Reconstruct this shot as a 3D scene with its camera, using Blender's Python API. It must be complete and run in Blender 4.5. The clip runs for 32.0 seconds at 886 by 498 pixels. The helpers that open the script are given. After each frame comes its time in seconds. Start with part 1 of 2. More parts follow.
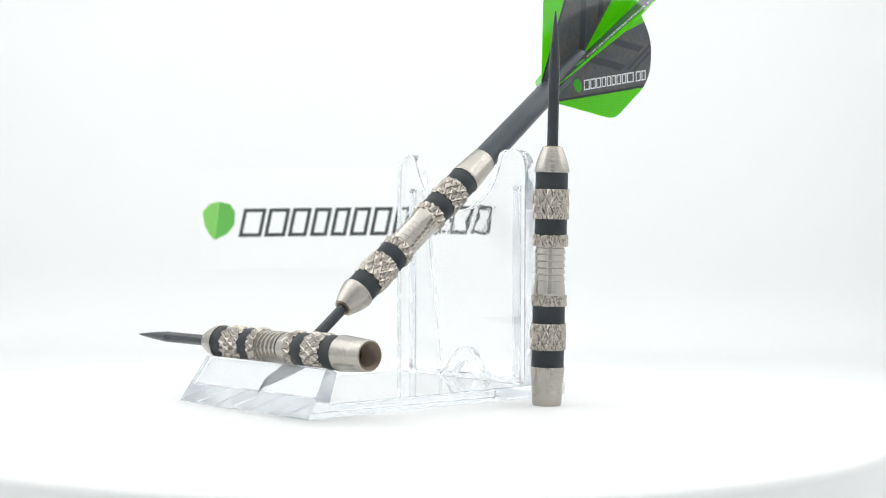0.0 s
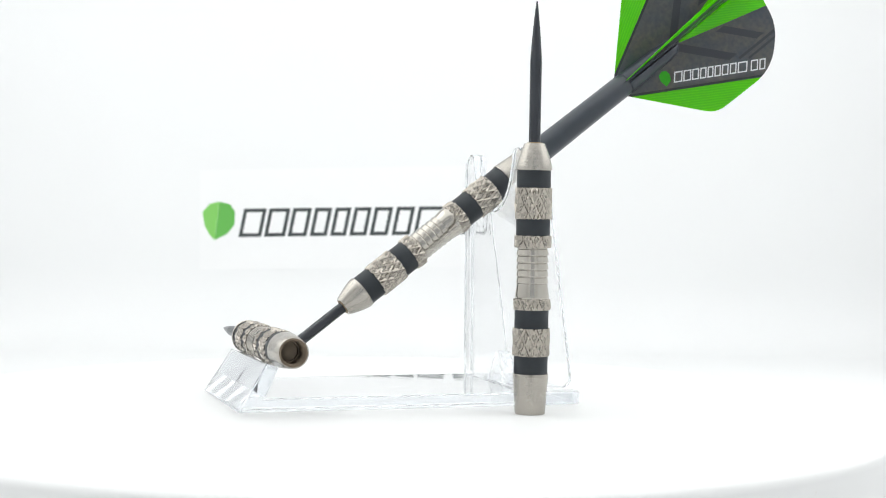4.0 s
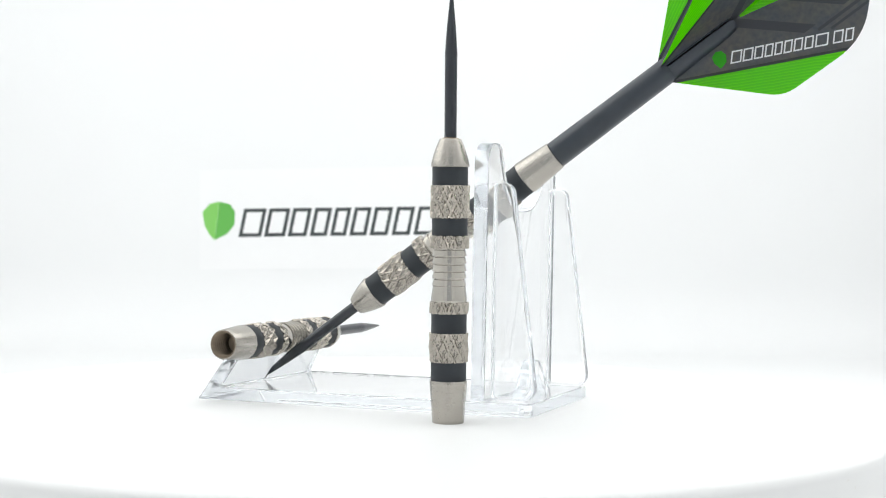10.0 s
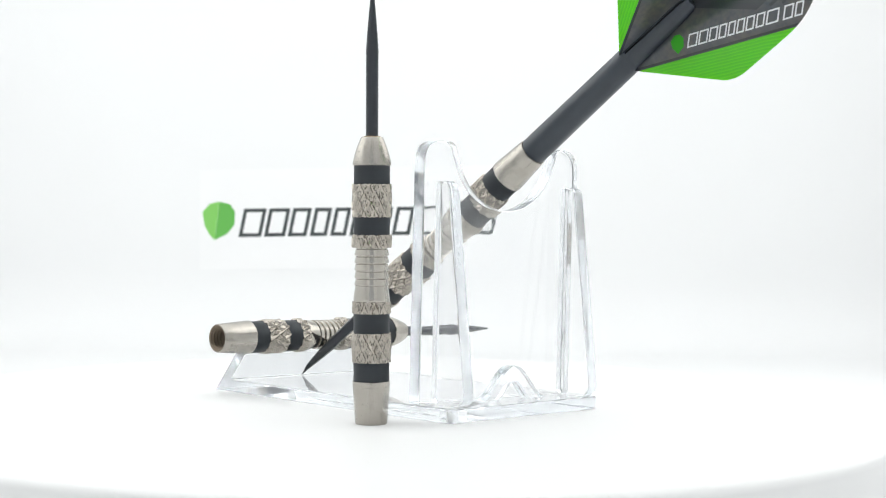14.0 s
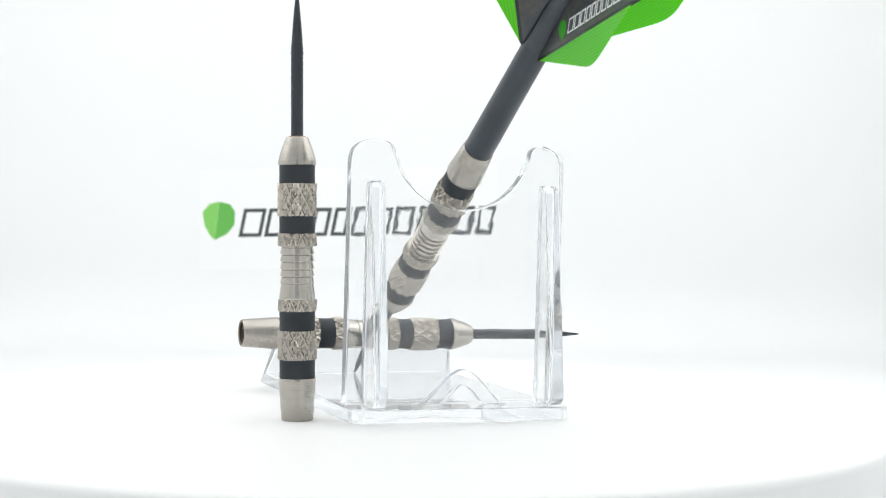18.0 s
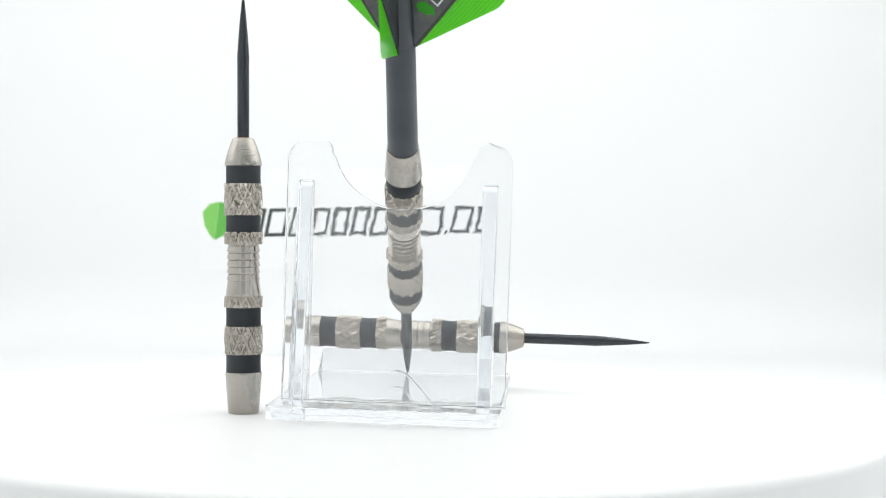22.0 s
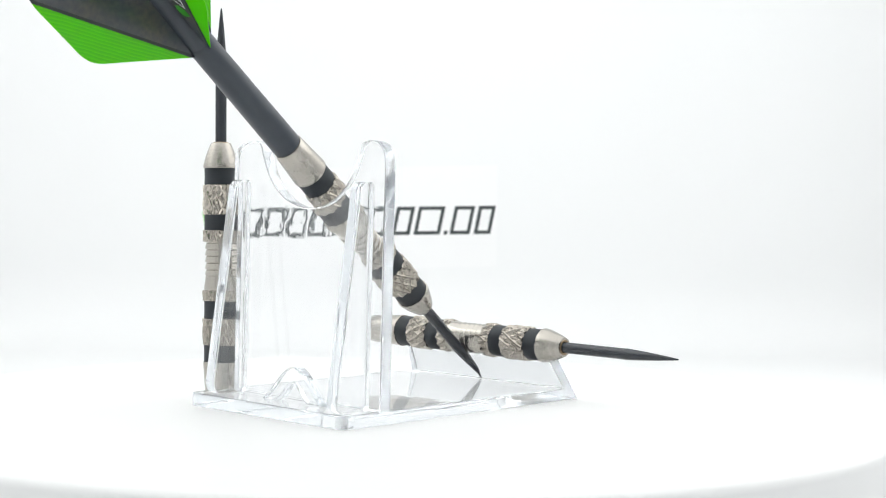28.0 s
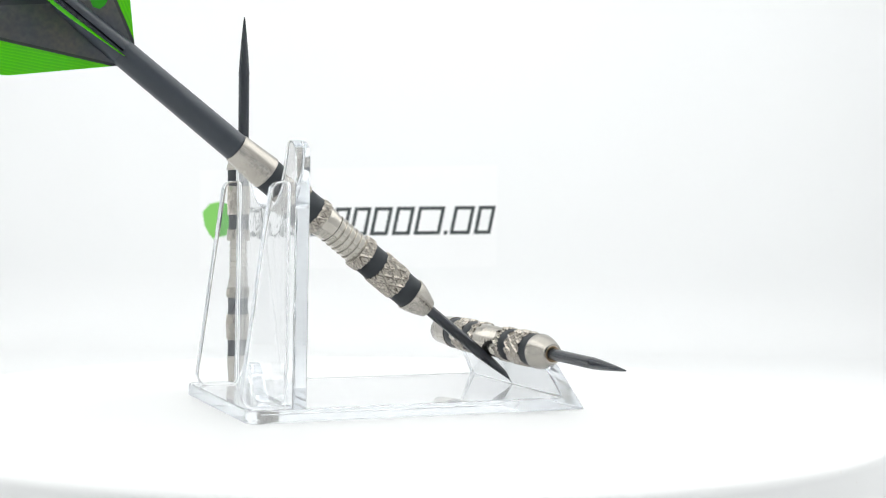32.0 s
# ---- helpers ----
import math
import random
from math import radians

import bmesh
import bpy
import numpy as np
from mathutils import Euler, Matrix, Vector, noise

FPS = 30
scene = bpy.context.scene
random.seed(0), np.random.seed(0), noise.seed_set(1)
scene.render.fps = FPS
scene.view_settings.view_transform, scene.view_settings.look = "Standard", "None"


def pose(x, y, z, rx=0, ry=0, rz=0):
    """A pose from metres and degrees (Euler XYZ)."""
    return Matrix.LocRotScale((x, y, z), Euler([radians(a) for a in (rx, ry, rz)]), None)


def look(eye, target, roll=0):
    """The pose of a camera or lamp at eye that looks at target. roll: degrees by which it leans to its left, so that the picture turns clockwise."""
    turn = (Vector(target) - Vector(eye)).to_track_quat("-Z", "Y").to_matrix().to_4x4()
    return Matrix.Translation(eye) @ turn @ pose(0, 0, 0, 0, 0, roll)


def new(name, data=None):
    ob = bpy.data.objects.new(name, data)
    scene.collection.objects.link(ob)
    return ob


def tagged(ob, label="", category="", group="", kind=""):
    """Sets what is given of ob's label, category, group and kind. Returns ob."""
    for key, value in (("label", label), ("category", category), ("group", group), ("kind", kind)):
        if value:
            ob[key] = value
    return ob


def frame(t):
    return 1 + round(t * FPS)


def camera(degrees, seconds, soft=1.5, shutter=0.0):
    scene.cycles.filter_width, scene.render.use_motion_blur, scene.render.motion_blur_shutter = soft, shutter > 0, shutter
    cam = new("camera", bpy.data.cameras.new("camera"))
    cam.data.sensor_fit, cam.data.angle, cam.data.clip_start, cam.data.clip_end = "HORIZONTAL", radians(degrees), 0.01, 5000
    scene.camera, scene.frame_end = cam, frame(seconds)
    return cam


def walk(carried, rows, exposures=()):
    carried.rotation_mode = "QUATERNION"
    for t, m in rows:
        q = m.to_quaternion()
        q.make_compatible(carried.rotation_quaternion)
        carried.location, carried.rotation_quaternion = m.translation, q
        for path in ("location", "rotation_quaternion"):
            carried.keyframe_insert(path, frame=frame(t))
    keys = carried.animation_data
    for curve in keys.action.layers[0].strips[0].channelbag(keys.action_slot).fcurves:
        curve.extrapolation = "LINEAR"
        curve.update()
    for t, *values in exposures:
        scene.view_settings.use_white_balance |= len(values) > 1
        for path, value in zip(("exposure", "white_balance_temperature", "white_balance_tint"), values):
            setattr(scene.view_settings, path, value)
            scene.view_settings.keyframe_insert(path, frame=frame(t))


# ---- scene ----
# The camera stands still before a slow turntable in a white light tent.
cam = camera(32.4, 32.0, soft=1.0)
EYE = (0.0, -0.30087, 0.03743)
AIM = (EYE[0] + 0.03770, EYE[1] + 0.99900, EYE[2] - 0.02391)
STILL = look(EYE, AIM, 0.772)
walk(cam, [(0.0, STILL), (32.0, STILL)])
cam.data.dof.use_dof = True
cam.data.dof.focus_distance = 0.295
cam.data.dof.aperture_fstop = 74.0

scene.cycles.max_bounces, scene.cycles.glossy_bounces, scene.cycles.transmission_bounces = 24, 16, 24

M = 0.001  # all sizes below are in millimetres

# ---- light ----
world = bpy.data.worlds.new("world")
world.use_nodes = True
world.node_tree.nodes["Background"].inputs[0].default_value = (0.8, 0.85, 0.9, 1)
world.node_tree.nodes["Background"].inputs[1].default_value = 0.74
scene.world = world
scene.view_settings.exposure = 0.0


def area_lamp(name, eye, target, sx, sy, watts, colour=(1.0, 1.0, 1.0)):
    data = bpy.data.lights.new(name, "AREA")
    data.shape, data.size, data.size_y, data.energy, data.color = "RECTANGLE", sx, sy, watts, colour
    ob = new(name, data)
    ob.matrix_world = look(eye, target)
    return ob


area_lamp("tent_lamp_top", (0, 0.02, 0.478), (0, 0.02, 0), 0.66, 0.74, 1.30, (0.985, 1.0, 0.998))
# both side lamps are unseen, added as fill to even out the walls
area_lamp("fill_lamp_left", (-0.33, 0.078, 0.2), (0, 0.078, 0.1), 0.40, 0.83, 1.33, (0.985, 1.0, 0.998))
area_lamp("fill_lamp_right", (0.33, 0.078, 0.2), (0, 0.078, 0.1), 0.40, 0.83, 1.33, (0.985, 1.0, 0.998))


# ---- materials ----
def material(name, colour, rough=0.5, metal=0.0, ior=1.5, coat=0.0):
    m = bpy.data.materials.new(name)
    m.use_nodes = True
    b = m.node_tree.nodes["Principled BSDF"]
    b.inputs["Base Color"].default_value = (*colour, 1)
    b.inputs["Roughness"].default_value = rough
    b.inputs["Metallic"].default_value = metal
    b.inputs["IOR"].default_value = ior
    b.inputs["Coat Weight"].default_value = coat
    return m


class Net:
    """Short calls for building a material's nodes."""

    def __init__(self, m):
        self.t = m.node_tree
        self.b = self.t.nodes["Principled BSDF"]

    def add(self, kind, **values):
        n = self.t.nodes.new(kind)
        for k, val in values.items():
            n.inputs[k.replace("_", " ")].default_value = val
        return n

    def link(self, a, b):
        self.t.links.new(a, b)

    def coords(self):
        return self.t.nodes.new("ShaderNodeTexCoord").outputs["Object"]

    def scaled(self, vec, s):
        n = self.t.nodes.new("ShaderNodeMapping")
        n.inputs["Scale"].default_value = s
        self.link(vec, n.inputs["Vector"])
        return n.outputs["Vector"]

    def noise(self, vec, scale, detail=3.0):
        n = self.add("ShaderNodeTexNoise", Scale=scale, Detail=detail)
        self.link(vec, n.inputs["Vector"])
        return n.outputs["Fac"]

    def math(self, op, a, b=0.0, c=0.0):
        n = self.t.nodes.new("ShaderNodeMath")
        n.operation = op
        for i, val in enumerate((a, b, c)):
            if isinstance(val, (int, float)):
                n.inputs[i].default_value = val
            else:
                self.link(val, n.inputs[i])
        return n.outputs[0]

    def ramp(self, fac, lo, hi):
        n = self.t.nodes.new("ShaderNodeMapRange")
        n.inputs["To Min"].default_value, n.inputs["To Max"].default_value = lo, hi
        self.link(fac, n.inputs["Value"])
        return n.outputs["Result"]

    def mix(self, fac, a, b):
        n = self.t.nodes.new("ShaderNodeMix")
        n.data_type = "RGBA"
        for sock, val in ((n.inputs["Factor"], fac), (n.inputs[6], a), (n.inputs[7], b)):
            if isinstance(val, (tuple, float, int)):
                sock.default_value = (*val, 1) if isinstance(val, tuple) else val
            else:
                self.link(val, sock)
        return n.outputs[2]

    def bump(self, height, strength, distance):
        n = self.add("ShaderNodeBump", Strength=strength, Distance=distance)
        self.link(height, n.inputs["Height"])
        self.link(n.outputs["Normal"], self.b.inputs["Normal"])

    def colour(self, c):
        self.link(c, self.b.inputs["Base Color"])

    def rough(self, r):
        self.link(r, self.b.inputs["Roughness"])


def white_fabric(name, colour):
    m = material(name, colour, 0.85)
    n = Net(m)
    c = n.coords()
    big = n.noise(c, 6.0, 2.0)
    n.colour(n.mix(big, tuple(k * 0.97 for k in colour), colour))
    n.bump(n.noise(c, 900.0, 2.0), 0.15, 0.0004)
    return m


TENT = white_fabric("white_tent_fabric", (0.908, 0.912, 0.913))

DISC = material("white_gloss_disc", (0.84, 0.84, 0.835), 0.3)
n = Net(DISC)
c = n.coords()
specks = n.math("GREATER_THAN", n.noise(c, 1400.0, 0.0), 0.83)
n.colour(n.mix(specks, n.mix(n.noise(c, 15.0), (0.84, 0.84, 0.833), (0.815, 0.815, 0.808)), (0.80, 0.79, 0.77)))
n.rough(n.ramp(n.noise(c, 40.0), 0.44, 0.54))

PEDESTAL = material("white_plastic", (0.78, 0.78, 0.76), 0.5)
n = Net(PEDESTAL)
n.bump(n.noise(n.coords(), 1500.0), 0.1, 0.0002)


def steel(name, colour, rough, lines, rugged=0.35, depth=0.00006):
    """Turned metal: fine rings round the local z axis, scratches and dull spots."""
    m = material(name, colour, rough, 1.0)
    n = Net(m)
    c = n.coords()
    rings = n.noise(n.scaled(c, (60.0, 60.0, 9000.0)), 1.0, 3.0)
    dull = n.math("ADD", n.math("MULTIPLY", n.noise(c, 1500.0, 4.0), 0.6), n.math("MULTIPLY", n.noise(n.scaled(c, (900.0, 900.0, 90.0)), 1.0, 3.0), 0.6))
    worn = n.noise(c, 130.0, 3.0)
    n.colour(n.mix(n.ramp(worn, -0.4, 1.3), tuple(k * 0.74 for k in colour), colour))
    n.rough(n.math("ADD", n.ramp(dull, rough - 0.10, rough + 0.12), n.ramp(rings, -0.06, 0.08)))
    n.bump(n.math("ADD", n.math("MULTIPLY", rings, lines), n.math("MULTIPLY", n.noise(c, 1800.0, 3.0), 0.5)), rugged, depth)
    n.b.inputs["Anisotropic"].default_value = 0.3
    return m


STEEL = steel("turned_nickel_steel", (0.49, 0.46, 0.415), 0.20, 1.4, 0.46)
POLISHED = steel("polished_nickel_steel", (0.53, 0.50, 0.45), 0.11, 0.9, 0.14)
KNURL = steel("knurled_nickel_steel", (0.46, 0.425, 0.375), 0.17, 0.1, 0.5, 0.00010)
BORE = steel("dull_brown_thread", (0.21, 0.165, 0.12), 0.33, 0.3)
BORE.node_tree.nodes["Principled BSDF"].inputs["Metallic"].default_value = 0.75

BRONZE = steel("tarnished_bronze", (0.34, 0.25, 0.16), 0.3, 0.3)

RUBBER = material("black_rubber", (0.020, 0.022, 0.025), 0.55, ior=1.42)
n = Net(RUBBER)
c = n.coords()
n.colour(n.mix(n.noise(c, 250.0), (0.016, 0.020, 0.024), (0.032, 0.038, 0.045)))
dust = n.math("GREATER_THAN", n.noise(c, 2600.0, 1.0), 0.80)
n.rough(n.math("ADD", n.ramp(n.noise(c, 700.0), 0.45, 0.62), n.math("MULTIPLY", dust, 0.2)))
n.bump(n.noise(c, 2500.0), 0.2, 0.00005)

POINT = material("black_coated_steel", (0.028, 0.030, 0.036), 0.38, ior=1.5)
n = Net(POINT)
c = n.coords()
streak = n.noise(n.scaled(c, (1100.0, 1100.0, 25.0)), 1.0, 2.0)
n.colour(n.mix(streak, (0.018, 0.021, 0.027), (0.034, 0.039, 0.048)))
n.rough(n.ramp(n.noise(c, 2500.0), 0.19, 0.28))
n.bump(streak, 0.08, 0.00002)

SHAFT = material("satin_black_nylon", (0.026, 0.029, 0.033), 0.42, ior=1.5)
n = Net(SHAFT)
c = n.coords()
n.colour(n.mix(n.noise(c, 300.0), (0.026, 0.033, 0.043), (0.038, 0.047, 0.060)))
n.rough(n.ramp(n.noise(c, 900.0), 0.26, 0.4))
n.bump(n.noise(c, 1600.0), 0.25, 0.00005)

ACRYLIC = bpy.data.materials.new("clear_acrylic")
ACRYLIC.use_nodes = True
t_ = ACRYLIC.node_tree
t_.nodes.remove(t_.nodes["Principled BSDF"])
glass = t_.nodes.new("ShaderNodeBsdfGlass")
glass.inputs["Color"].default_value = (0.997, 0.9985, 1.0, 1)
glass.inputs["Roughness"].default_value = 0.0
glass.inputs["IOR"].default_value = 1.49
# this diffuse share paints in the pale reflections that veil the acrylic
haze = t_.nodes.new("ShaderNodeBsdfDiffuse")
haze.inputs["Color"].default_value = (0.95, 0.97, 1.0, 1)
veil = t_.nodes.new("ShaderNodeMixShader")
veil.inputs["Fac"].default_value = 0.03
t_.links.new(glass.outputs[0], veil.inputs[1])
t_.links.new(haze.outputs[0], veil.inputs[2])
t_.links.new(veil.outputs[0], t_.nodes["Material Output"].inputs["Surface"])


def wavy(name, scale, strength):
    """The same acrylic with a moulded, slightly uneven surface."""
    m = ACRYLIC.copy()
    m.name = name
    t = m.node_tree
    c = t.nodes.new("ShaderNodeTexCoord")
    w = t.nodes.new("ShaderNodeTexNoise")
    w.inputs["Scale"].default_value, w.inputs["Detail"].default_value = scale, 2.0
    b = t.nodes.new("ShaderNodeBump")
    b.inputs["Strength"].default_value, b.inputs["Distance"].default_value = strength, 0.0004
    t.links.new(c.outputs["Object"], w.inputs["Vector"])
    t.links.new(w.outputs["Fac"], b.inputs["Height"])
    g = next(k for k in t.nodes if k.type == "BSDF_GLASS")
    t.links.new(b.outputs["Normal"], g.inputs["Normal"])
    return m


ACRYLIC_EDGE = wavy("polished_acrylic_edge", 300.0, 0.05)
for k in ACRYLIC_EDGE.node_tree.nodes:
    if k.type == "BSDF_GLASS":
        k.inputs["Roughness"].default_value, k.inputs["Color"].default_value = 0.005, (0.980, 0.990, 1.0, 1)
    # the edges' bright glow is painted as a stronger bluish-white diffuse veil
    if k.type == "MIX_SHADER":
        k.inputs["Fac"].default_value = 0.09
    if k.type == "BSDF_DIFFUSE":
        k.inputs["Color"].default_value = (0.90, 0.945, 1.0, 1)
ACRYLIC_BASE = wavy("moulded_acrylic_base", 170.0, 0.015)
for k in ACRYLIC_BASE.node_tree.nodes:
    if k.type == "BSDF_GLASS":
        k.inputs["Roughness"].default_value, k.inputs["IOR"].default_value = 0.006, 1.3
    if k.type == "MIX_SHADER":
        k.inputs["Fac"].default_value = 0.025
# lip brightness painted on: more diffuse white over the dark stripes it refracts
ACRYLIC_LIP = ACRYLIC_BASE.copy()
ACRYLIC_LIP.name = "veiled_acrylic_lip"
for k in ACRYLIC_LIP.node_tree.nodes:
    if k.type == "MIX_SHADER":
        k.inputs["Fac"].default_value = 0.10
ACRYLIC_SOFT = wavy("moulded_acrylic", 220.0, 0.03)

CARD = material("white_card", (0.92, 0.92, 0.92), 0.6)
n = Net(CARD)
n.colour(n.mix(n.noise(n.coords(), 60.0), (0.905, 0.905, 0.905), (0.925, 0.925, 0.925)))
INK = material("dark_grey_ink", (0.045, 0.055, 0.055), 0.6)
LIME = material("light_green_ink", (0.22, 0.58, 0.12), 0.6)
LEAF = material("green_ink", (0.12, 0.44, 0.075), 0.6)
FLIGHT_WHITE = material("white_print", (0.78, 0.80, 0.82), 0.4)
FLIGHT_GREEN = material("green_print", (0.025, 0.33, 0.006), 0.35, ior=1.33)

# the printed film of the flight: local x is the way out from the axis, -z the way back along it
FILM = material("printed_flight_film", (0.05, 0.05, 0.055), 0.2, ior=1.55)
n = Net(FILM)
sep = n.t.nodes.new("ShaderNodeSeparateXYZ")
n.link(n.coords(), sep.inputs[0])
Q = n.math("MULTIPLY", sep.outputs["X"], 1000.0)
P = n.math("MULTIPLY", sep.outputs["Z"], -1000.0)


def side(a, b, c):
    """1 where a*p + b*q + c > 0."""
    return n.math("GREATER_THAN", n.math("ADD", n.math("ADD", n.math("MULTIPLY", P, a), n.math("MULTIPLY", Q, b)), c), 0.0)


def both(*masks):
    out = masks[0]
    for k in masks[1:]:
        out = n.math("MULTIPLY", out, k)
    return out


def either(a, b):
    return n.math("MAXIMUM", a, b)


outer = side(-0.515, 1.0, 0.515 * 28.8 - 4.1)
inner = both(side(0.243, -1.0, 0.3 - 0.243 * 43.3), side(1.0, 0.0, -43.3))
green = either(outer, inner)
stripe = either(both(side(-0.95, 1.0, 40.5), side(0.95, -1.0, -38.1), side(0.0, -1.0, 10.1)),
                both(side(-0.95, 1.0, 48.3), side(0.95, -1.0, -46.1), side(0.0, -1.0, 10.2), side(0.0, 1.0, -3.4)))
edge = both(side(-0.515, 1.0, 0.515 * 28.8 - 3.5), n.math("SUBTRACT", 1.0, outer))
fan = n.math("FRACT", n.math("DIVIDE", n.math("ADD", n.math("MULTIPLY", P, -0.56), n.math("ADD", Q, n.math("MULTIPLY", n.noise(n.coords(), 120.0, 2.0), 1.0))), 0.62))
weave = n.noise(n.scaled(n.coords(), (1000.0, 1000.0, 1000.0)), 1.0, 1.0)
weave = n.ramp(weave, -0.6, 1.6)
patch = n.ramp(n.noise(n.coords(), 130.0, 2.0), -0.9, 1.9)
grey = n.mix(weave, n.mix(patch, (0.082, 0.099, 0.122), (0.108, 0.112, 0.116)), n.mix(patch, (0.112, 0.126, 0.145), (0.175, 0.155, 0.135)))
rails = either(both(side(0.0, 1.0, -10.9), side(0.0, -1.0, 11.5), side(1.0, 0.0, -53.0)), both(side(0.0, 1.0, -12.2), side(0.0, -1.0, 12.7), side(1.0, 0.0, -55.0)))
stripe = either(stripe, rails)
grey = n.mix(stripe, grey, (0.068, 0.073, 0.082))
grey = n.mix(edge, grey, (0.045, 0.05, 0.05))
lime = n.mix(n.math("POWER", fan, 2.0), (0.075, 0.46, 0.0), (0.16, 0.64, 0.0))
inked = n.mix(green, grey, lime)
n.colour(inked)
thin = n.t.nodes.new("ShaderNodeBsdfTranslucent")
n.link(n.mix(green, n.mix(0.34, grey, (0.3, 0.31, 0.32)), n.mix(fan, (0.20, 0.82, 0.0), (0.28, 0.90, 0.002))), thin.inputs["Color"])
film_mix = n.t.nodes.new("ShaderNodeMixShader")
film_mix.inputs["Fac"].default_value = 0.44
n.link(n.b.outputs[0], film_mix.inputs[1])
n.link(thin.outputs[0], film_mix.inputs[2])
n.link(film_mix.outputs[0], n.t.nodes["Material Output"].inputs["Surface"])
n.rough(n.ramp(n.noise(n.coords(), 300.0), 0.10, 0.17))


# ---- mesh helpers ----
def finish(bm, sharp=32.0, flat=False):
    bmesh.ops.recalc_face_normals(bm, faces=bm.faces)
    for f in bm.faces:
        f.smooth = not flat
    for e in bm.edges:
        e.smooth = len(e.link_faces) == 2 and e.calc_face_angle(0.0) < radians(sharp)


def finish_clear(bm, sharp=0.0, flat=False):
    """Clear plastic: the broad faces stay perfectly flat, the rounded edges are smooth."""
    bmesh.ops.recalc_face_normals(bm, faces=bm.faces)
    for f in bm.faces:
        f.smooth = f.calc_area() < 30e-6
    for e in bm.edges:
        e.smooth = len(e.link_faces) == 2 and all(f.smooth for f in e.link_faces) and e.calc_face_angle(0.0) < radians(40)


def part(name, bm, mat, parent=None, label="", m=None, flat=False, sharp=32.0, finished=finish):
    me = bpy.data.meshes.new(name)
    finished(bm, sharp, flat)
    bm.to_mesh(me)
    bm.free()
    me.materials.append(mat)
    ob = new(name, me)
    if parent:
        ob.parent = parent
    if m:
        ob.matrix_basis = m
    if label:
        ob["label"] = label
    return ob


def shared(name, ob, parent, m):
    """Another object on ob's mesh."""
    o = new(name, ob.data)
    o.parent, o.matrix_basis = parent, m
    return o


def lathe(profile, n=64, shut=True):
    """A turned solid: (radius, height) in millimetres, from one end to the other."""
    bm = bmesh.new()
    rings = []
    for r, z in profile:
        if r <= 1e-6:
            rings.append([bm.verts.new((0, 0, z * M))])
        else:
            rings.append([bm.verts.new((r * M * math.cos(2 * math.pi * i / n), r * M * math.sin(2 * math.pi * i / n), z * M)) for i in range(n)])
    for a, b in zip(rings, rings[1:]):
        for i in range(n):
            j = (i + 1) % n
            if len(a) == 1 and len(b) == 1:
                continue
            if len(a) == 1:
                bm.faces.new((a[0], b[i], b[j]))
            elif len(b) == 1:
                bm.faces.new((a[i], a[j], b[0]))
            else:
                bm.faces.new((a[i], a[j], b[j], b[i]))
    if shut:
        for k in (rings[0], rings[-1]):
            if len(k) > 1:
                bm.faces.new(k)
    return bm


def slab(points, to_world, depth0, depth1, bevel=0.0, segments=2):
    """A polygon (a, b) given thickness along a third axis c; to_world maps (a, b, c) to x, y, z, all in millimetres."""
    bm = bmesh.new()
    lo = [bm.verts.new(Vector(to_world(a, b, depth0)) * M) for a, b in points]
    hi = [bm.verts.new(Vector(to_world(a, b, depth1)) * M) for a, b in points]
    bm.faces.new(lo)
    bm.faces.new(hi)
    k = len(points)
    for i in range(k):
        j = (i + 1) % k
        bm.faces.new((lo[i], lo[j], hi[j], hi[i]))
    bmesh.ops.recalc_face_normals(bm, faces=bm.faces)
    if bevel:
        edges = [e for e in bm.edges if e.calc_face_angle(0.0) > radians(50)]
        bmesh.ops.bevel(bm, geom=edges, offset=bevel * M, segments=segments, profile=0.5, affect="EDGES", clamp_overlap=True)
    return bm


def round_slab(points, to_world, d0, d1, r, k=6):
    """A polygon given thickness, with its rim rounded over by the radius r on both faces."""
    if sum(a[0] * b[1] - b[0] * a[1] for a, b in zip(points, points[1:] + points[:1])) < 0:
        points = points[::-1]
    here = [Vector(q) for q in points]
    inward = []
    for i, q in enumerate(here):
        e0, e1 = (q - here[i - 1]).normalized(), (here[(i + 1) % len(here)] - q).normalized()
        n0, n1 = Vector((-e0.y, e0.x)), Vector((-e1.y, e1.x))
        inward.append((n0 + n1) / (1 + max(n0.dot(n1), -0.5)))
    bm = bmesh.new()
    steps = [radians(90 * i / k) for i in range(k + 1)]
    layers = [(d0 + r - r * math.sin(a), r - r * math.cos(a)) for a in reversed(steps)] + [(d1 - r + r * math.sin(a), r - r * math.cos(a)) for a in steps]
    rings = [[bm.verts.new(Vector(to_world(*(q + w * inset), depth)) * M) for q, w in zip(here, inward)] for depth, inset in layers]
    m = len(here)
    for a, b in zip(rings, rings[1:]):
        for i in range(m):
            bm.faces.new((a[i], a[(i + 1) % m], b[(i + 1) % m], b[i]))
    bm.faces.new(rings[0])
    bm.faces.new(rings[-1])
    return bm


def arc(ca, cb, r, a0, a1, k=8, rb=None):
    rb = r if rb is None else rb
    return [(ca + r * math.cos(radians(a0 + (a1 - a0) * i / k)), cb + rb * math.sin(radians(a0 + (a1 - a0) * i / k))) for i in range(k + 1)]


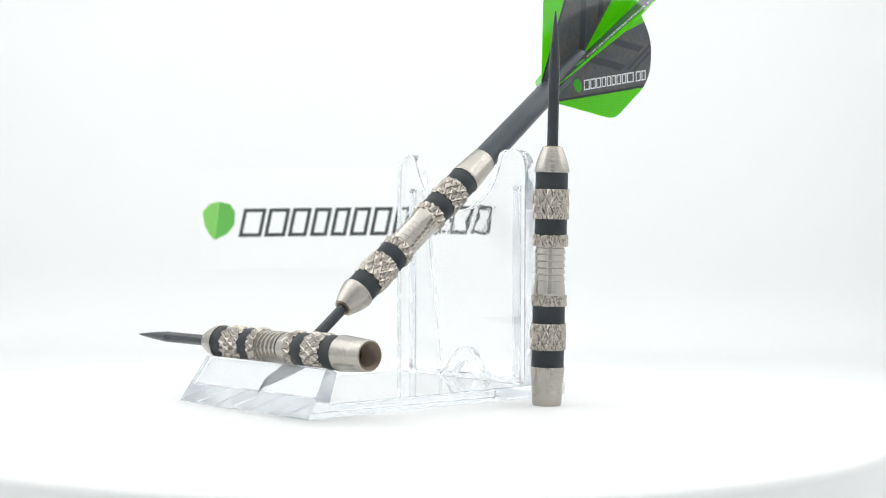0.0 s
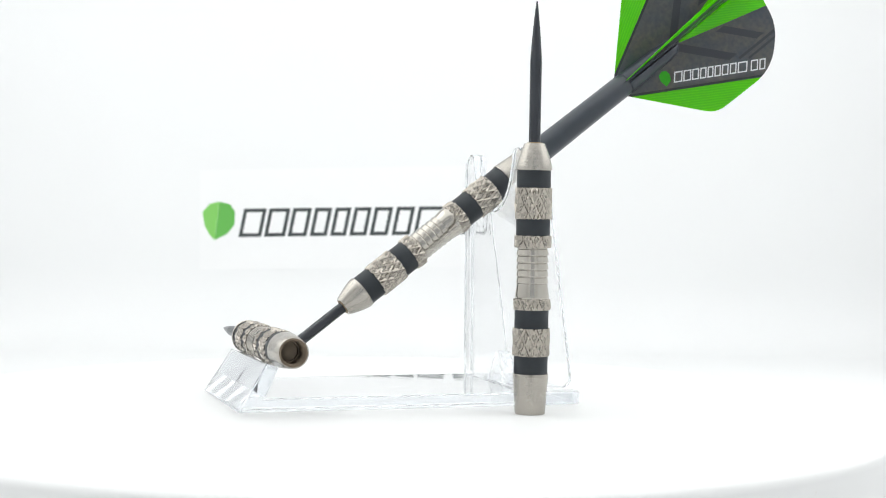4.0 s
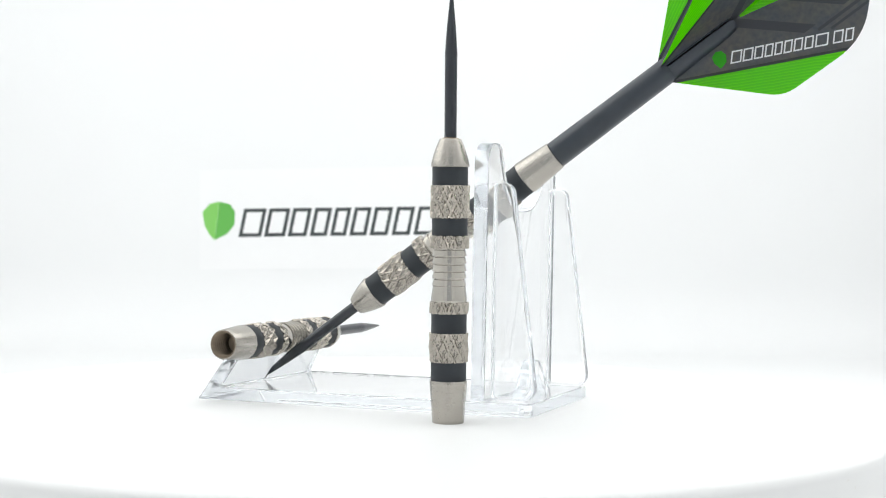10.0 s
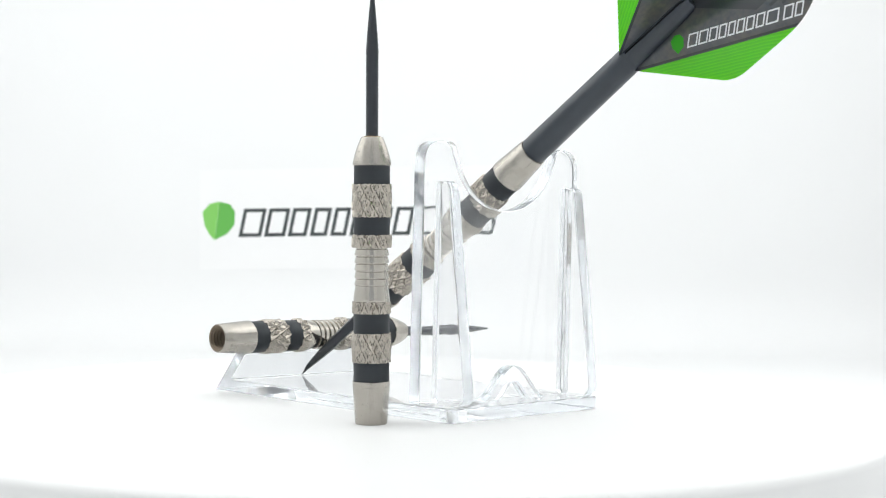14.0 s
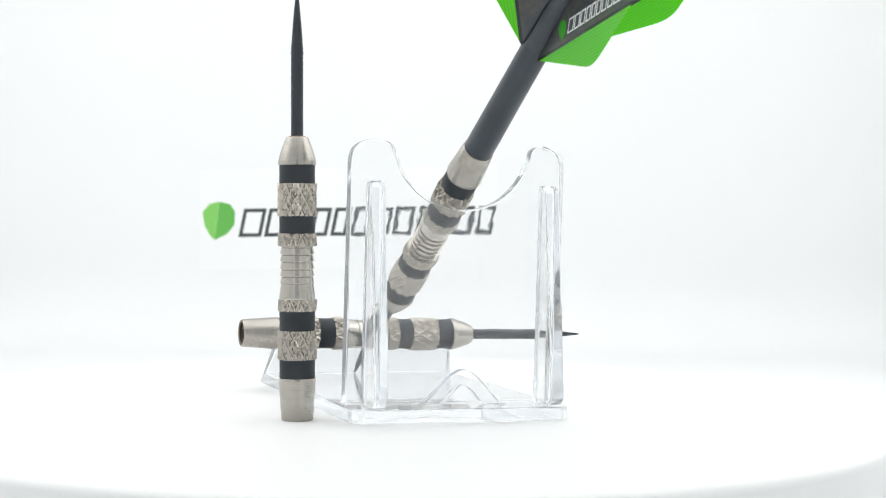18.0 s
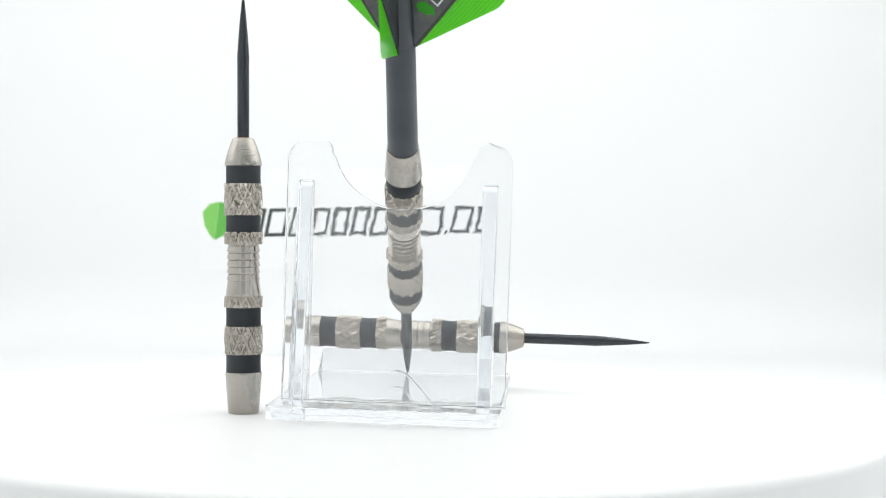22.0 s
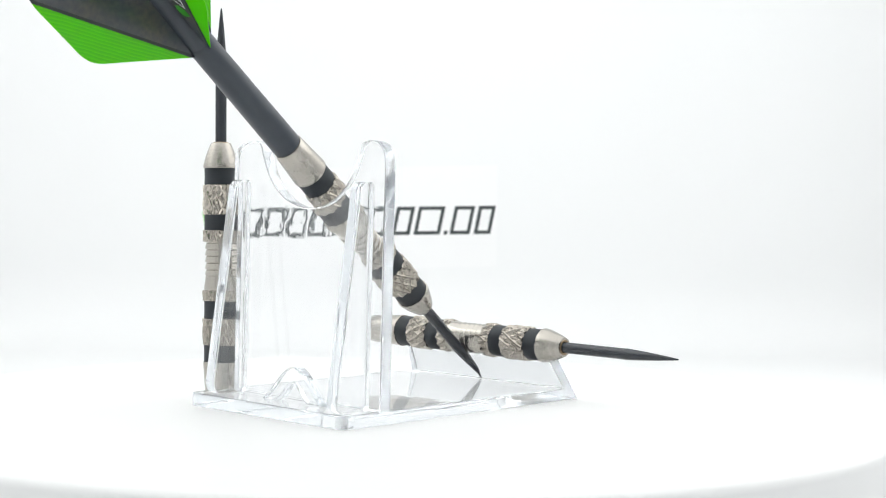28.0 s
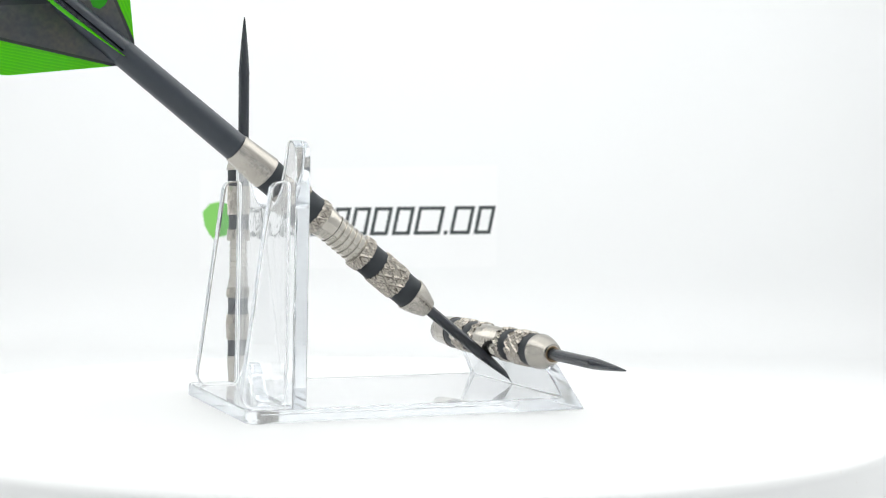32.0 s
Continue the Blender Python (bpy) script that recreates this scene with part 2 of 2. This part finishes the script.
def frame_slab(out, ins, to_world, d0, d1):
    bm = bmesh.new()
    vs = {}
    for key, pts in (("o", out), ("i", ins)):
        for d in (d0, d1):
            vs[key, d] = [bm.verts.new(Vector(to_world(a, b, d)) * M) for a, b in pts]
    for i in range(4):
        j = (i + 1) % 4
        bm.faces.new((vs["o", d0][i], vs["o", d0][j], vs["i", d0][j], vs["i", d0][i]))
        bm.faces.new((vs["o", d1][i], vs["o", d1][j], vs["i", d1][j], vs["i", d1][i]))
        bm.faces.new((vs["o", d0][i], vs["o", d0][j], vs["o", d1][j], vs["o", d1][i]))
        bm.faces.new((vs["i", d0][i], vs["i", d0][j], vs["i", d1][j], vs["i", d1][i]))
    return bm


def bar(a0, b0, a1, b1, thick, slant):
    """A plain upright or level bar between two points of a mark, leaning by slant."""
    d = Vector((a1 - a0, b1 - b0)).normalized()
    nrm = Vector((-d.y, d.x)) * thick * 0.5
    pts = [Vector((a0, b0)) + nrm, Vector((a0, b0)) - nrm, Vector((a1, b1)) - nrm, Vector((a1, b1)) + nrm]
    return [(q.x + slant * q.y, q.y) for q in pts]


def marks_of(x, w, h, t):
    """A plain open box in the place of a letter, as bars (a0, b0, a1, b1)."""
    e = t / 2
    x0, x1, lo, hi = x * h + e, (x + w) * h - e, e, h - e
    return ((x0, 0, x0, h), (x0 + e, hi, x1 - e, hi), (x1, 0, x1, h), (x0 + e, lo, x1 - e, lo))


# the marks of the company's word: start and width in letter heights
MARKS = ((0.0, 0.80), (0.90, 0.74), (1.74, 0.66), (2.52, 0.60), (3.24, 0.56), (3.92, 0.60), (4.64, 0.64),
         (5.42, 0.64), (6.20, 0.94), (7.48, 0.72), (8.34, 0.60))


# ---- the tent ----
FLOOR_Z = -34.0
BACK_Y, FRONT_Y, SIDE_X, TOP_Z = 500.0, -460.0, 340.0, 480.0


def sweep():
    """Backdrop and ground cloth in one curved sheet."""
    line = [(FRONT_Y, FLOOR_Z)] + arc(BACK_Y - 38, FLOOR_Z + 38, 38, -90, 0, 14) + [(BACK_Y, TOP_Z)]
    back = [(y + 3, z - 3) for y, z in reversed(line)]
    return slab(line + back, lambda a, b, c: (c, a, b), -SIDE_X, SIDE_X)


tagged(part("backdrop", sweep(), TENT), "seamless white fabric backdrop curving into the ground", "backdrop", kind="structure")


def sheet(x0, x1, y0, y1, z0, z1):
    return slab([(x0, y0), (x1, y0), (x1, y1), (x0, y1)], lambda a, b, c: (a, b, c), z0, z1)


tagged(part("wall_left", sheet(-SIDE_X - 3, -SIDE_X, FRONT_Y, BACK_Y, FLOOR_Z, TOP_Z), TENT), "white fabric side of the light tent", "wall", kind="structure")
tagged(part("wall_right", sheet(SIDE_X, SIDE_X + 3, FRONT_Y, BACK_Y, FLOOR_Z, TOP_Z), TENT), "white fabric side of the light tent", "wall", kind="structure")
opening = frame_slab([(-SIDE_X - 3, FLOOR_Z - 3), (SIDE_X + 3, FLOOR_Z - 3), (SIDE_X + 3, TOP_Z), (-SIDE_X - 3, TOP_Z)],
                     [(-115, -20), (115, -20), (115, 380), (-115, 380)], lambda a, b, c: (a, c, b), FRONT_Y - 3, FRONT_Y)
tagged(part("wall_front", opening, TENT), "white front cloth of the light tent with an opening", "wall", kind="structure")
tagged(part("ceiling", sheet(-SIDE_X - 3, SIDE_X + 3, FRONT_Y - 3, BACK_Y + 3, TOP_Z, TOP_Z + 3), TENT), "white fabric top of the light tent", "ceiling", kind="structure")

# ---- the turntable ----
turntable = tagged(new("turntable"), "round white glossy display turntable", "turntable")
turntable.location = (0, 0, FLOOR_Z * M)
part("base", lathe([(0, 0.3), (68, 0.3), (69, 1.3), (69, 14), (67, 16), (0, 16)], 128), PEDESTAL, turntable, "white plastic turntable base")
RIM = 99.9
FILLET = 1.6
rim = [(RIM - 0.9, 16.2), (RIM, 17.1)] + arc(RIM - FILLET, 33.35 - FILLET, FILLET, 0, 85, 12) + [(RIM - 3, 33.35), (RIM - 6, 33.65), (RIM - 12, 33.95), (RIM - 16, 34), (0, 34)]
disc = part("disc", lathe([(0, 16.2)] + rim, 192), DISC, turntable, "glossy white turntable disc")

# ---- the card with the company mark ----
card = tagged(new("logo_card"), "white card with a green and grey company mark on the backdrop", "card")
card.location = (0, BACK_Y * M, 16 * M)
SPREAD = 1.3787


def on_wall(a, b):
    """Card coordinates drawn out about the eye's height to the backdrop's distance."""
    return a * SPREAD, 37.43 + (b - 37.43) * SPREAD - 16


def on_card(pts, d0=0.0, d1=0.5):
    """Points as (x, z) on the card; depths in front of the backdrop."""
    return slab([on_wall(a, b) for a, b in pts], lambda a, b, c: (a, -c, b), d0, d1)


part("sheet", on_card([(-70.2, 14.6), (42.3, 17.0), (42.2, 55.8), (-70.6, 52.2)], 0.05, 0.2), CARD, card, "white card sheet")


def card_map(a, b, c):
    """Writing space on the card (along the baseline, up from it)."""
    x, z = on_wall(-55.8 + a - 0.0255 * b, 27.1 + 0.0255 * a + b)
    return (x, -c, z)


HC = 10.7
for x, w in MARKS:
    for line in marks_of(x, w, HC, 1.35):
        part("print_mark", slab(bar(*line, 1.35, 0.22), card_map, 0.205, 0.26), INK, card)
part("print_mark", slab([(7.27 * HC, 0), (7.40 * HC, 0), (7.43 * HC, 1.4), (7.30 * HC, 1.4)], card_map, 0.205, 0.26), INK, card)
part("print_emblem", on_card([(-69.4, 36.5), (-66.6, 39.6), (-63.0, 40.4), (-64.8, 25.8), (-66.5, 27.6), (-68.6, 31.2)], 0.205, 0.26), LIME, card, "light green half of the emblem")
part("print_emblem", on_card([(-62.95, 40.4), (-59.0, 39.4), (-57.2, 36.8), (-57.3, 31.8), (-60.0, 28.3), (-64.75, 25.8)], 0.205, 0.26), LEAF, card, "darker green half of the emblem")

# ---- the darts ----
R_RUBBER = 3.18


def knurled(z0, z1, seed=0, starts=12, pitch=3.27, k=12):
    """A band of raised ridges that cross in tall diamonds, with rough pits between; the mesh follows the ridges."""
    rnd = random.Random(seed)
    tall = {}
    n = starts * k
    dz = pitch / k
    j0, j1 = math.floor(z0 / dz) + 1, math.ceil(z1 / dz) - 1
    bm = bmesh.new()

    def ridge(f, key):
        if key not in tall:
            tall[key] = rnd.uniform(0.72, 1.05)
        return max(0.0, 1.0 - min(f, 1.0 - f) / 0.25) * tall[key]

    def radius(i, j):
        a, b = (i + j) / k, (i - j) / k
        ra = ridge(a % 1.0, ("a", round(a), math.floor(b)))
        rb = ridge(b % 1.0, ("b", round(b), math.floor(a))) * 0.86
        return 3.15 + 0.415 * max(ra, rb) + rnd.uniform(-0.06, 0.06) * (1.2 - max(ra, rb))

    def ring(z, radii):
        return [bm.verts.new((q * M * math.cos(2 * math.pi * i / n), q * M * math.sin(2 * math.pi * i / n), z * M)) for i, q in enumerate(radii)]

    levels = [(z0, j0 - 1)] + [(j * dz, j) for j in range(j0, j1 + 1)] + [(z1, j1 + 1)]
    rows = [ring(z0, [3.0] * n)]
    for z, j in levels:
        trim = 0.12 if z in (z0, z1) else 0.0
        rows.append(ring(z, [max(3.10, radius(i, j) - trim) for i in range(n)]))
    rows.append(ring(z1, [3.0] * n))
    for m, (lo, hi) in enumerate(zip(rows, rows[1:])):
        j = levels[min(max(m - 1, 0), len(levels) - 1)][1]
        for i in range(n):
            i2 = (i + 1) % n
            if (i + j + 1) % k == 0:
                bm.faces.new((lo[i], lo[i2], hi[i]))
                bm.faces.new((lo[i2], hi[i2], hi[i]))
            elif (i - j) % k == 0:
                bm.faces.new((lo[i], lo[i2], hi[i2]))
                bm.faces.new((lo[i], hi[i2], hi[i]))
            elif ((i + j + 1) // (k // 2) + (i - j) // (k // 2)) % 2 == 0:
                bm.faces.new((lo[i], lo[i2], hi[i]))
                bm.faces.new((lo[i2], hi[i2], hi[i]))
            else:
                bm.faces.new((lo[i], lo[i2], hi[i2]))
                bm.faces.new((lo[i], hi[i2], hi[i]))
    bm.faces.new(rows[0])
    bm.faces.new(rows[-1])
    return bm


def grip_ring(z0, z1):
    r = R_RUBBER
    h = z1 - z0
    return lathe([(2.9, z0), (r - 0.06, z0), (r, z0 + 0.12), (r - 0.03, z0 + h * 0.5), (r, z1 - 0.12), (r - 0.06, z1), (2.9, z1)], 72)


def waist():
    pts = [(2.9, 21.6), (3.16, 21.6), (3.2, 21.9), (3.14, 22.6), (3.0, 23.6), (2.88, 24.40), (2.76, 24.44), (2.76, 24.49)]
    z = 24.5
    for k in range(5):
        pts += [(3.03, z), (3.06, z + 0.07), (3.02, z + 0.24), (2.90, z + 0.75), (2.85, z + 1.02), (2.76, z + 1.14), (2.76, z + 1.25)]
        z += 1.31
    pts += [(2.98, z), (2.98, 31.1), (2.8, 31.1)]
    return lathe(pts, 96)


def nose():
    pts = [(2.9, 45.5), (3.3, 45.5), (3.42, 45.62), (3.40, 45.9)]
    for i in range(9):
        f = i / 8
        pts.append((3.40 - 1.42 * (0.62 * f + 0.38 * f * f), 46.0 + 4.35 * f))
    pts += [(1.90, 50.5), (1.32, 50.5), (1.24, 50.38), (1.12, 50.2)]
    return lathe(pts, 96)


def tail():
    """The rear socket: a tapered sleeve with a threaded bore."""
    return lathe([(2.9, 7.6), (3.30, 7.6), (3.37, 7.45), (3.34, 7.1), (3.06, 3.2), (2.84, 0.18), (2.72, 0.0), (2.62, 0.0)], 96, shut=False)


def bore():
    pts = [(2.62, 0.004), (2.56, 0.03), (2.30, 0.10), (2.24, 0.18)]
    z = 0.3
    while z < 4.6:
        pts += [(2.52, z), (2.52, z + 0.12), (2.10, z + 0.42), (2.10, z + 0.50), (2.52, z + 0.74)]
        z += 0.8
    pts += [(1.9, z), (1.85, z + 0.5), (0, z + 1.2)]
    return lathe(pts, 64, shut=False)


def collar():
    """The bronze-coloured seat round the point where it leaves the nose."""
    return lathe([(1.10, 50.1), (1.50, 50.1), (1.52, 50.56), (1.44, 50.66), (1.16, 50.62), (1.10, 50.5)], 48, shut=False)


def point():
    pts = [(1.09, 49.8), (1.09, 64.9), (1.12, 65.3)]
    for i in range(1, 11):
        f = i / 10
        pts.append((1.12 - 0.98 * (0.62 * f + 0.38 * f * f), 65.3 + 11.5 * f))
    pts.append((0, 77.0))
    return lathe([(0, 49.8)] + pts, 32)


BANDS = ((10.9, 16.1), (19.5, 21.6), (31.1, 33.4), (36.4, 42.3))
RINGS = ((7.6, 10.9), (16.1, 19.5), (33.4, 36.4), (42.3, 45.5))


def fill_dart(thing, kind=0):
    part("point", point(), POINT, thing, "black steel point")
    part("collar", collar(), BRONZE, thing, "thin bronze-coloured collar round the point")
    part("nose_cone", nose(), STEEL, thing, "brushed metal nose cone")
    for i, (a, b) in enumerate(BANDS):
        part("knurled_band", knurled(a, b, 10 * kind + i, 12 if i in (0, 3) else 13), KNURL, thing, "diamond-knurled metal band", pose(0, 0, 0, 0, 0, 47 * i + 20 * kind), sharp=26.0)
    for a, b in RINGS:
        part("grip_ring", grip_ring(a, b), RUBBER, thing, "black rubber grip ring")
    part("waist", waist(), POLISHED, thing, "finely ringed metal waist", sharp=22.0)
    socket = part("tail_socket", tail(), STEEL, thing, "tapered brushed metal socket")
    part("thread", bore(), BORE, socket, "dull brownish screw thread")
    return thing


def frame_from(origin, up, out):
    """A pose with its z along up and its x towards out."""
    z = Vector(up).normalized()
    x = Vector(out)
    x = (x - z * x.dot(z)).normalized()
    y = z.cross(x)
    m = Matrix((x, y, z)).transposed().to_4x4()
    m.translation = Vector(origin) * M
    return m


UPRIGHT = frame_from((31.91, -4.02, 0.0), (0.52, -0.75, 77.3), (1, 0, 0))
AXIS = Vector((0.57679, 0.55251, 0.60171))
LEANING = frame_from(Vector((20.78, 25.65, 48.64)) + AXIS * 0.35, -AXIS, (0.51352, 0.32761, -0.79308))
LYING = frame_from((-2.81, -32.83, 12.02), (-49.0, 59.08, -1.36), (0, 0, 1))

dart_upright = tagged(fill_dart(new("dart")), "metal dart barrel with black rings standing on its socket, point up", "dart", "three darts")
dart_lying = tagged(fill_dart(new("dart"), 1), "metal dart barrel with black rings lying across the stand's front lip", "dart", "three darts")
dart_leaning = tagged(fill_dart(new("dart"), 2), "complete metal dart with black shaft and green flight, leaning", "dart", "three darts")

# shaft and flight of the leaning dart, behind the barrel (negative z)
shaft_tube = lathe([(0, 2.0), (1.9, 2.0), (1.9, -0.02), (2.5, -0.02), (2.66, -0.2), (2.66, -3), (2.55, -14), (2.46, -27.0), (2.3, -27.3), (0, -27.3)], 64)
shaft = part("shaft", shaft_tube, SHAFT, dart_leaning, "satin black dart shaft")


def prong():
    """A quarter of the slotted shaft end."""
    bm = bmesh.new()
    rows = [(2.46, -27.3), (2.3, -33), (2.1, -39), (1.9, -41.2), (1.4, -42.0)]
    rings = []
    for r, z in rows:
        g = 0.16
        pts = [(g, g)]
        for i in range(9):
            a = radians(90 * i / 8)
            x, y = max(g, r * math.cos(a)), max(g, r * math.sin(a))
            pts.append((x, y))
        rings.append([bm.verts.new((x * M, y * M, z * M)) for x, y in pts])
    for a, b in zip(rings, rings[1:]):
        for i in range(len(a)):
            j = (i + 1) % len(a)
            bm.faces.new((a[i], a[j], b[j], b[i]))
    bm.faces.new(rings[0])
    bm.faces.new(rings[-1])
    return bm


prong_one = part("prong", prong(), SHAFT, shaft)
for i in range(1, 4):
    shared("prong", prong_one, shaft, pose(0, 0, 0, 0, 0, 90 * i))

CORNERS = ((25.8, 0.12, 0), (26.0, 2.3, 0.3), (41.0, 17.4, 2.8), (58.3, 17.7, 5.6), (65.3, 10.4, 3.4), (66.6, 0.12, 0))


def rounded(corners, k=9):
    """A polygon whose corners (a, b, length cut) are rounded off by smooth curves."""
    out = []
    m = len(corners)
    for i, (a, b, cut_) in enumerate(corners):
        if cut_ == 0:
            out.append((a, b))
            continue
        here = Vector((a, b))
        u = (Vector(corners[i - 1][:2]) - here).normalized() * cut_
        v = (Vector(corners[(i + 1) % m][:2]) - here).normalized() * cut_
        for j in range(k + 1):
            f = j / k
            q = here + u * (1 - f) ** 2 + v * f ** 2
            out.append((q.x, q.y))
    return out


VANE = rounded(CORNERS)


def in_vane(pts, d0, d1):
    return slab(pts, lambda a, b, c: (b, c, -a), d0, d1)


DIR = math.atan2(10.0, 19.6)


def vane_map(a, b, c):
    """Writing space on a vane (along the baseline, up from it) to the part's space."""
    p = 36.75 + a * math.cos(DIR) + b * math.sin(DIR)
    q = 6.4 + a * math.sin(DIR) - b * math.cos(DIR)
    return (q, c, -p)


flight = part("flight", lathe([(0.0, -26.5), (0.16, -26.5), (0.16, -64.9), (0.0, -64.9)], 8), FILM, dart_leaning, "green and grey printed flight")
H = 2.35
vanes = []
ANGLES = (0, 104, 182, 282)  # the vanes are bent a little out of square
for i in range(4):
    turn = pose(0, 0, 0, 0, 0, ANGLES[i])
    if i == 0:
        vanes.append(part("vane", in_vane(VANE, -0.06, 0.06), FILM, flight, m=turn, flat=True))
        vane0 = vanes[0]
    else:
        vanes.append(shared("vane", vane0, flight, turn))
prints = []
for x, w in MARKS:
    for line in marks_of(x * 1.07, w * 1.07, H, 0.28):
        prints.append(part("print_mark", slab(bar(*line, 0.28, 0.26), vane_map, 0.062, 0.085), FLIGHT_WHITE, None))
bm = slab([(-2.95, 0.7), (-1.85, -0.55), (-0.65, 0.5), (-0.55, 1.9), (-1.25, 2.75), (-2.4, 2.8), (-3.2, 1.9)], vane_map, 0.062, 0.085)
prints.append(part("print_mark", bm, FLIGHT_GREEN, None))
for i, vn in enumerate(vanes):
    for ob in prints:
        if i == 0:
            ob.parent, ob.matrix_basis = flight, pose(0, 0, 0, 0, 0, ANGLES[0])
        else:
            shared("print_mark", ob, flight, pose(0, 0, 0, 0, 0, ANGLES[i]))

# ---- the acrylic stand ----
# stand space: x to the rear (w), y across (u), z up
STAND_POSE = Matrix(((0.7694, -0.6388, 0, -13.51 * M), (0.6388, 0.7694, 0, -33.69 * M), (0, 0, 1, 0), (0, 0, 0, 1)))
# it stands a hair askew, one side lifted by well under a millimetre
STAND_POSE = STAND_POSE @ pose(0, 41.4 * M, 0) @ Matrix.Rotation(radians(-0.9), 4, "X") @ pose(0, -41.4 * M, 0)


stand = tagged(new("dart_stand"), "clear acrylic dart display stand with notched back panel", "display stand")


def clear(name, bm, label="", mat=ACRYLIC_SOFT, face=None):
    """A clear part; the cut edges, away from the two faces along axis face, are polished, with a blue cast and a
    painted pale veil.
    """
    ob = part(name, bm, mat, stand, label, finished=finish_clear)
    ob.data.materials.append(ACRYLIC_EDGE)
    ob.data.materials.append(ACRYLIC_LIP)
    for f in ob.data.polygons:
        f.material_index = int(face(f.normal))
    ob.visible_shadow = False
    return ob


def sp(u, w, z):
    return (w, u, z)


def sq(u, w, z):
    """As sp, for the upright parts, which are set slightly out of square."""
    return (w + 0.032 * (u - 21.2), u, z)


BASE_T = 2.5


def base_plate():
    """Flat plate that turns up into the slanted front lip; the lip narrows towards its top."""
    line = [(0.0, 0.02), (67.2, 0.02), (67.2, BASE_T), (4.9, BASE_T), (7.8, 7.9), (5.4, 8.8)]
    bm = slab(line, lambda a, b, c: sp(c, a, b), -0.05, 41.45)
    for v in bm.verts:
        z = v.co.z / M
        if z > BASE_T + 0.1:
            v.co.y += (1.45 if v.co.y < 20 * M else -1.5) * M
    corners = [e for e in bm.edges if all(v.co.x > 67 * M for v in e.verts) and abs(e.verts[0].co.z - e.verts[1].co.z) > M]
    bmesh.ops.bevel(bm, geom=corners, offset=2.2 * M, segments=6, profile=0.5, affect="EDGES")
    edges = [e for e in bm.edges if e.calc_face_angle(0.0) > radians(30)]
    bmesh.ops.bevel(bm, geom=edges, offset=0.32 * M, segments=3, profile=0.5, affect="EDGES", clamp_overlap=True)
    return bm


clear("base_plate", base_plate(), "clear base plate with upturned front lip", ACRYLIC_BASE, lambda q: 2 if q.x < -0.4 and q.z > 0 else abs(q.y) > 0.8 or q.x > 0.8)

MID = 22.6
U0, U1 = 1.4, 42.2
TOP = 49.7
shoulder = rounded([(U0, TOP - 8, 0), (U0, TOP, 4.2), (MID - 13.0, TOP + 0.2, 2.6), (MID - 12.9, TOP - 3.4, 0)])
cut = arc(MID, 50.0, 12.9, 196, 344, 36, 12.4)
outline = [(U0, BASE_T + 0.03)] + shoulder[:-1] + cut
outline += rounded([(MID + 12.9, TOP - 3.4, 0), (MID + 13.0, TOP + 0.2, 2.6), (U1, TOP, 4.2), (U1, TOP - 8, 0)])[1:] + [(U1, BASE_T + 0.03)]
clear("back_panel", round_slab(outline, lambda a, b, c: sq(a, c, b), 56.0, 58.7, 0.22, 3), "clear back panel with a round notch", ACRYLIC_SOFT, lambda q: abs(q.x) < 0.3)


def rib(u0):
    z0 = BASE_T + 0.03
    pts = [(58.75, z0 + 0.8), (59.5, z0)] + arc(64.9, z0 + 2.2, 2.2, -90, 8, 10) + arc(60.5, 40.6, 1.9, 8, 90, 10) + [(59.2, 42.5), (58.75, 41.9)]
    return round_slab(pts, lambda a, b, c: sq(c, a, b), u0, u0 + 2.6, 0.36, 4)


clear("side_rib", rib(4.1), "", ACRYLIC_SOFT, lambda q: abs(q.y) < 0.3)
clear("side_rib", rib(37.2), "", ACRYLIC_SOFT, lambda q: abs(q.y) < 0.3)


def arch():
    """A small rounded arch behind the panel: outer bell with a bell-shaped hole."""
    def bell(h, w, k=24):
        return [(MID - w + 2 * w * i / k, h * math.cos(math.pi * (i / k - 0.5)) ** 1.6) for i in range(k + 1)]
    z0 = BASE_T + 0.03
    out = [(a, z0 + b) for a, b in bell(6.3, 8.2)]
    ins = [(a, z0 + b) for a, b in bell(3.4, 4.4)]
    return slab(out + list(reversed(ins)), lambda a, b, c: sq(a, c, b), 59.6, 61.9, 0.4, 3)


clear("arch", arch(), "", ACRYLIC_SOFT, lambda q: abs(q.x) < 0.3)


# ---- the turning ----
def turned(t):
    return Matrix.Rotation(-(0.1080017 * t - 3.5256e-5 * (t - 16.0) ** 2), 4, "Z")


def motions():
    times = [float(k) for k in range(33)]
    for thing, start in ((dart_upright, UPRIGHT), (dart_leaning, LEANING), (dart_lying, LYING), (stand, STAND_POSE)):
        walk(thing, [(t, turned(t) @ start) for t in times])
    walk(disc, [(t, turned(t)) for t in times])


motions()
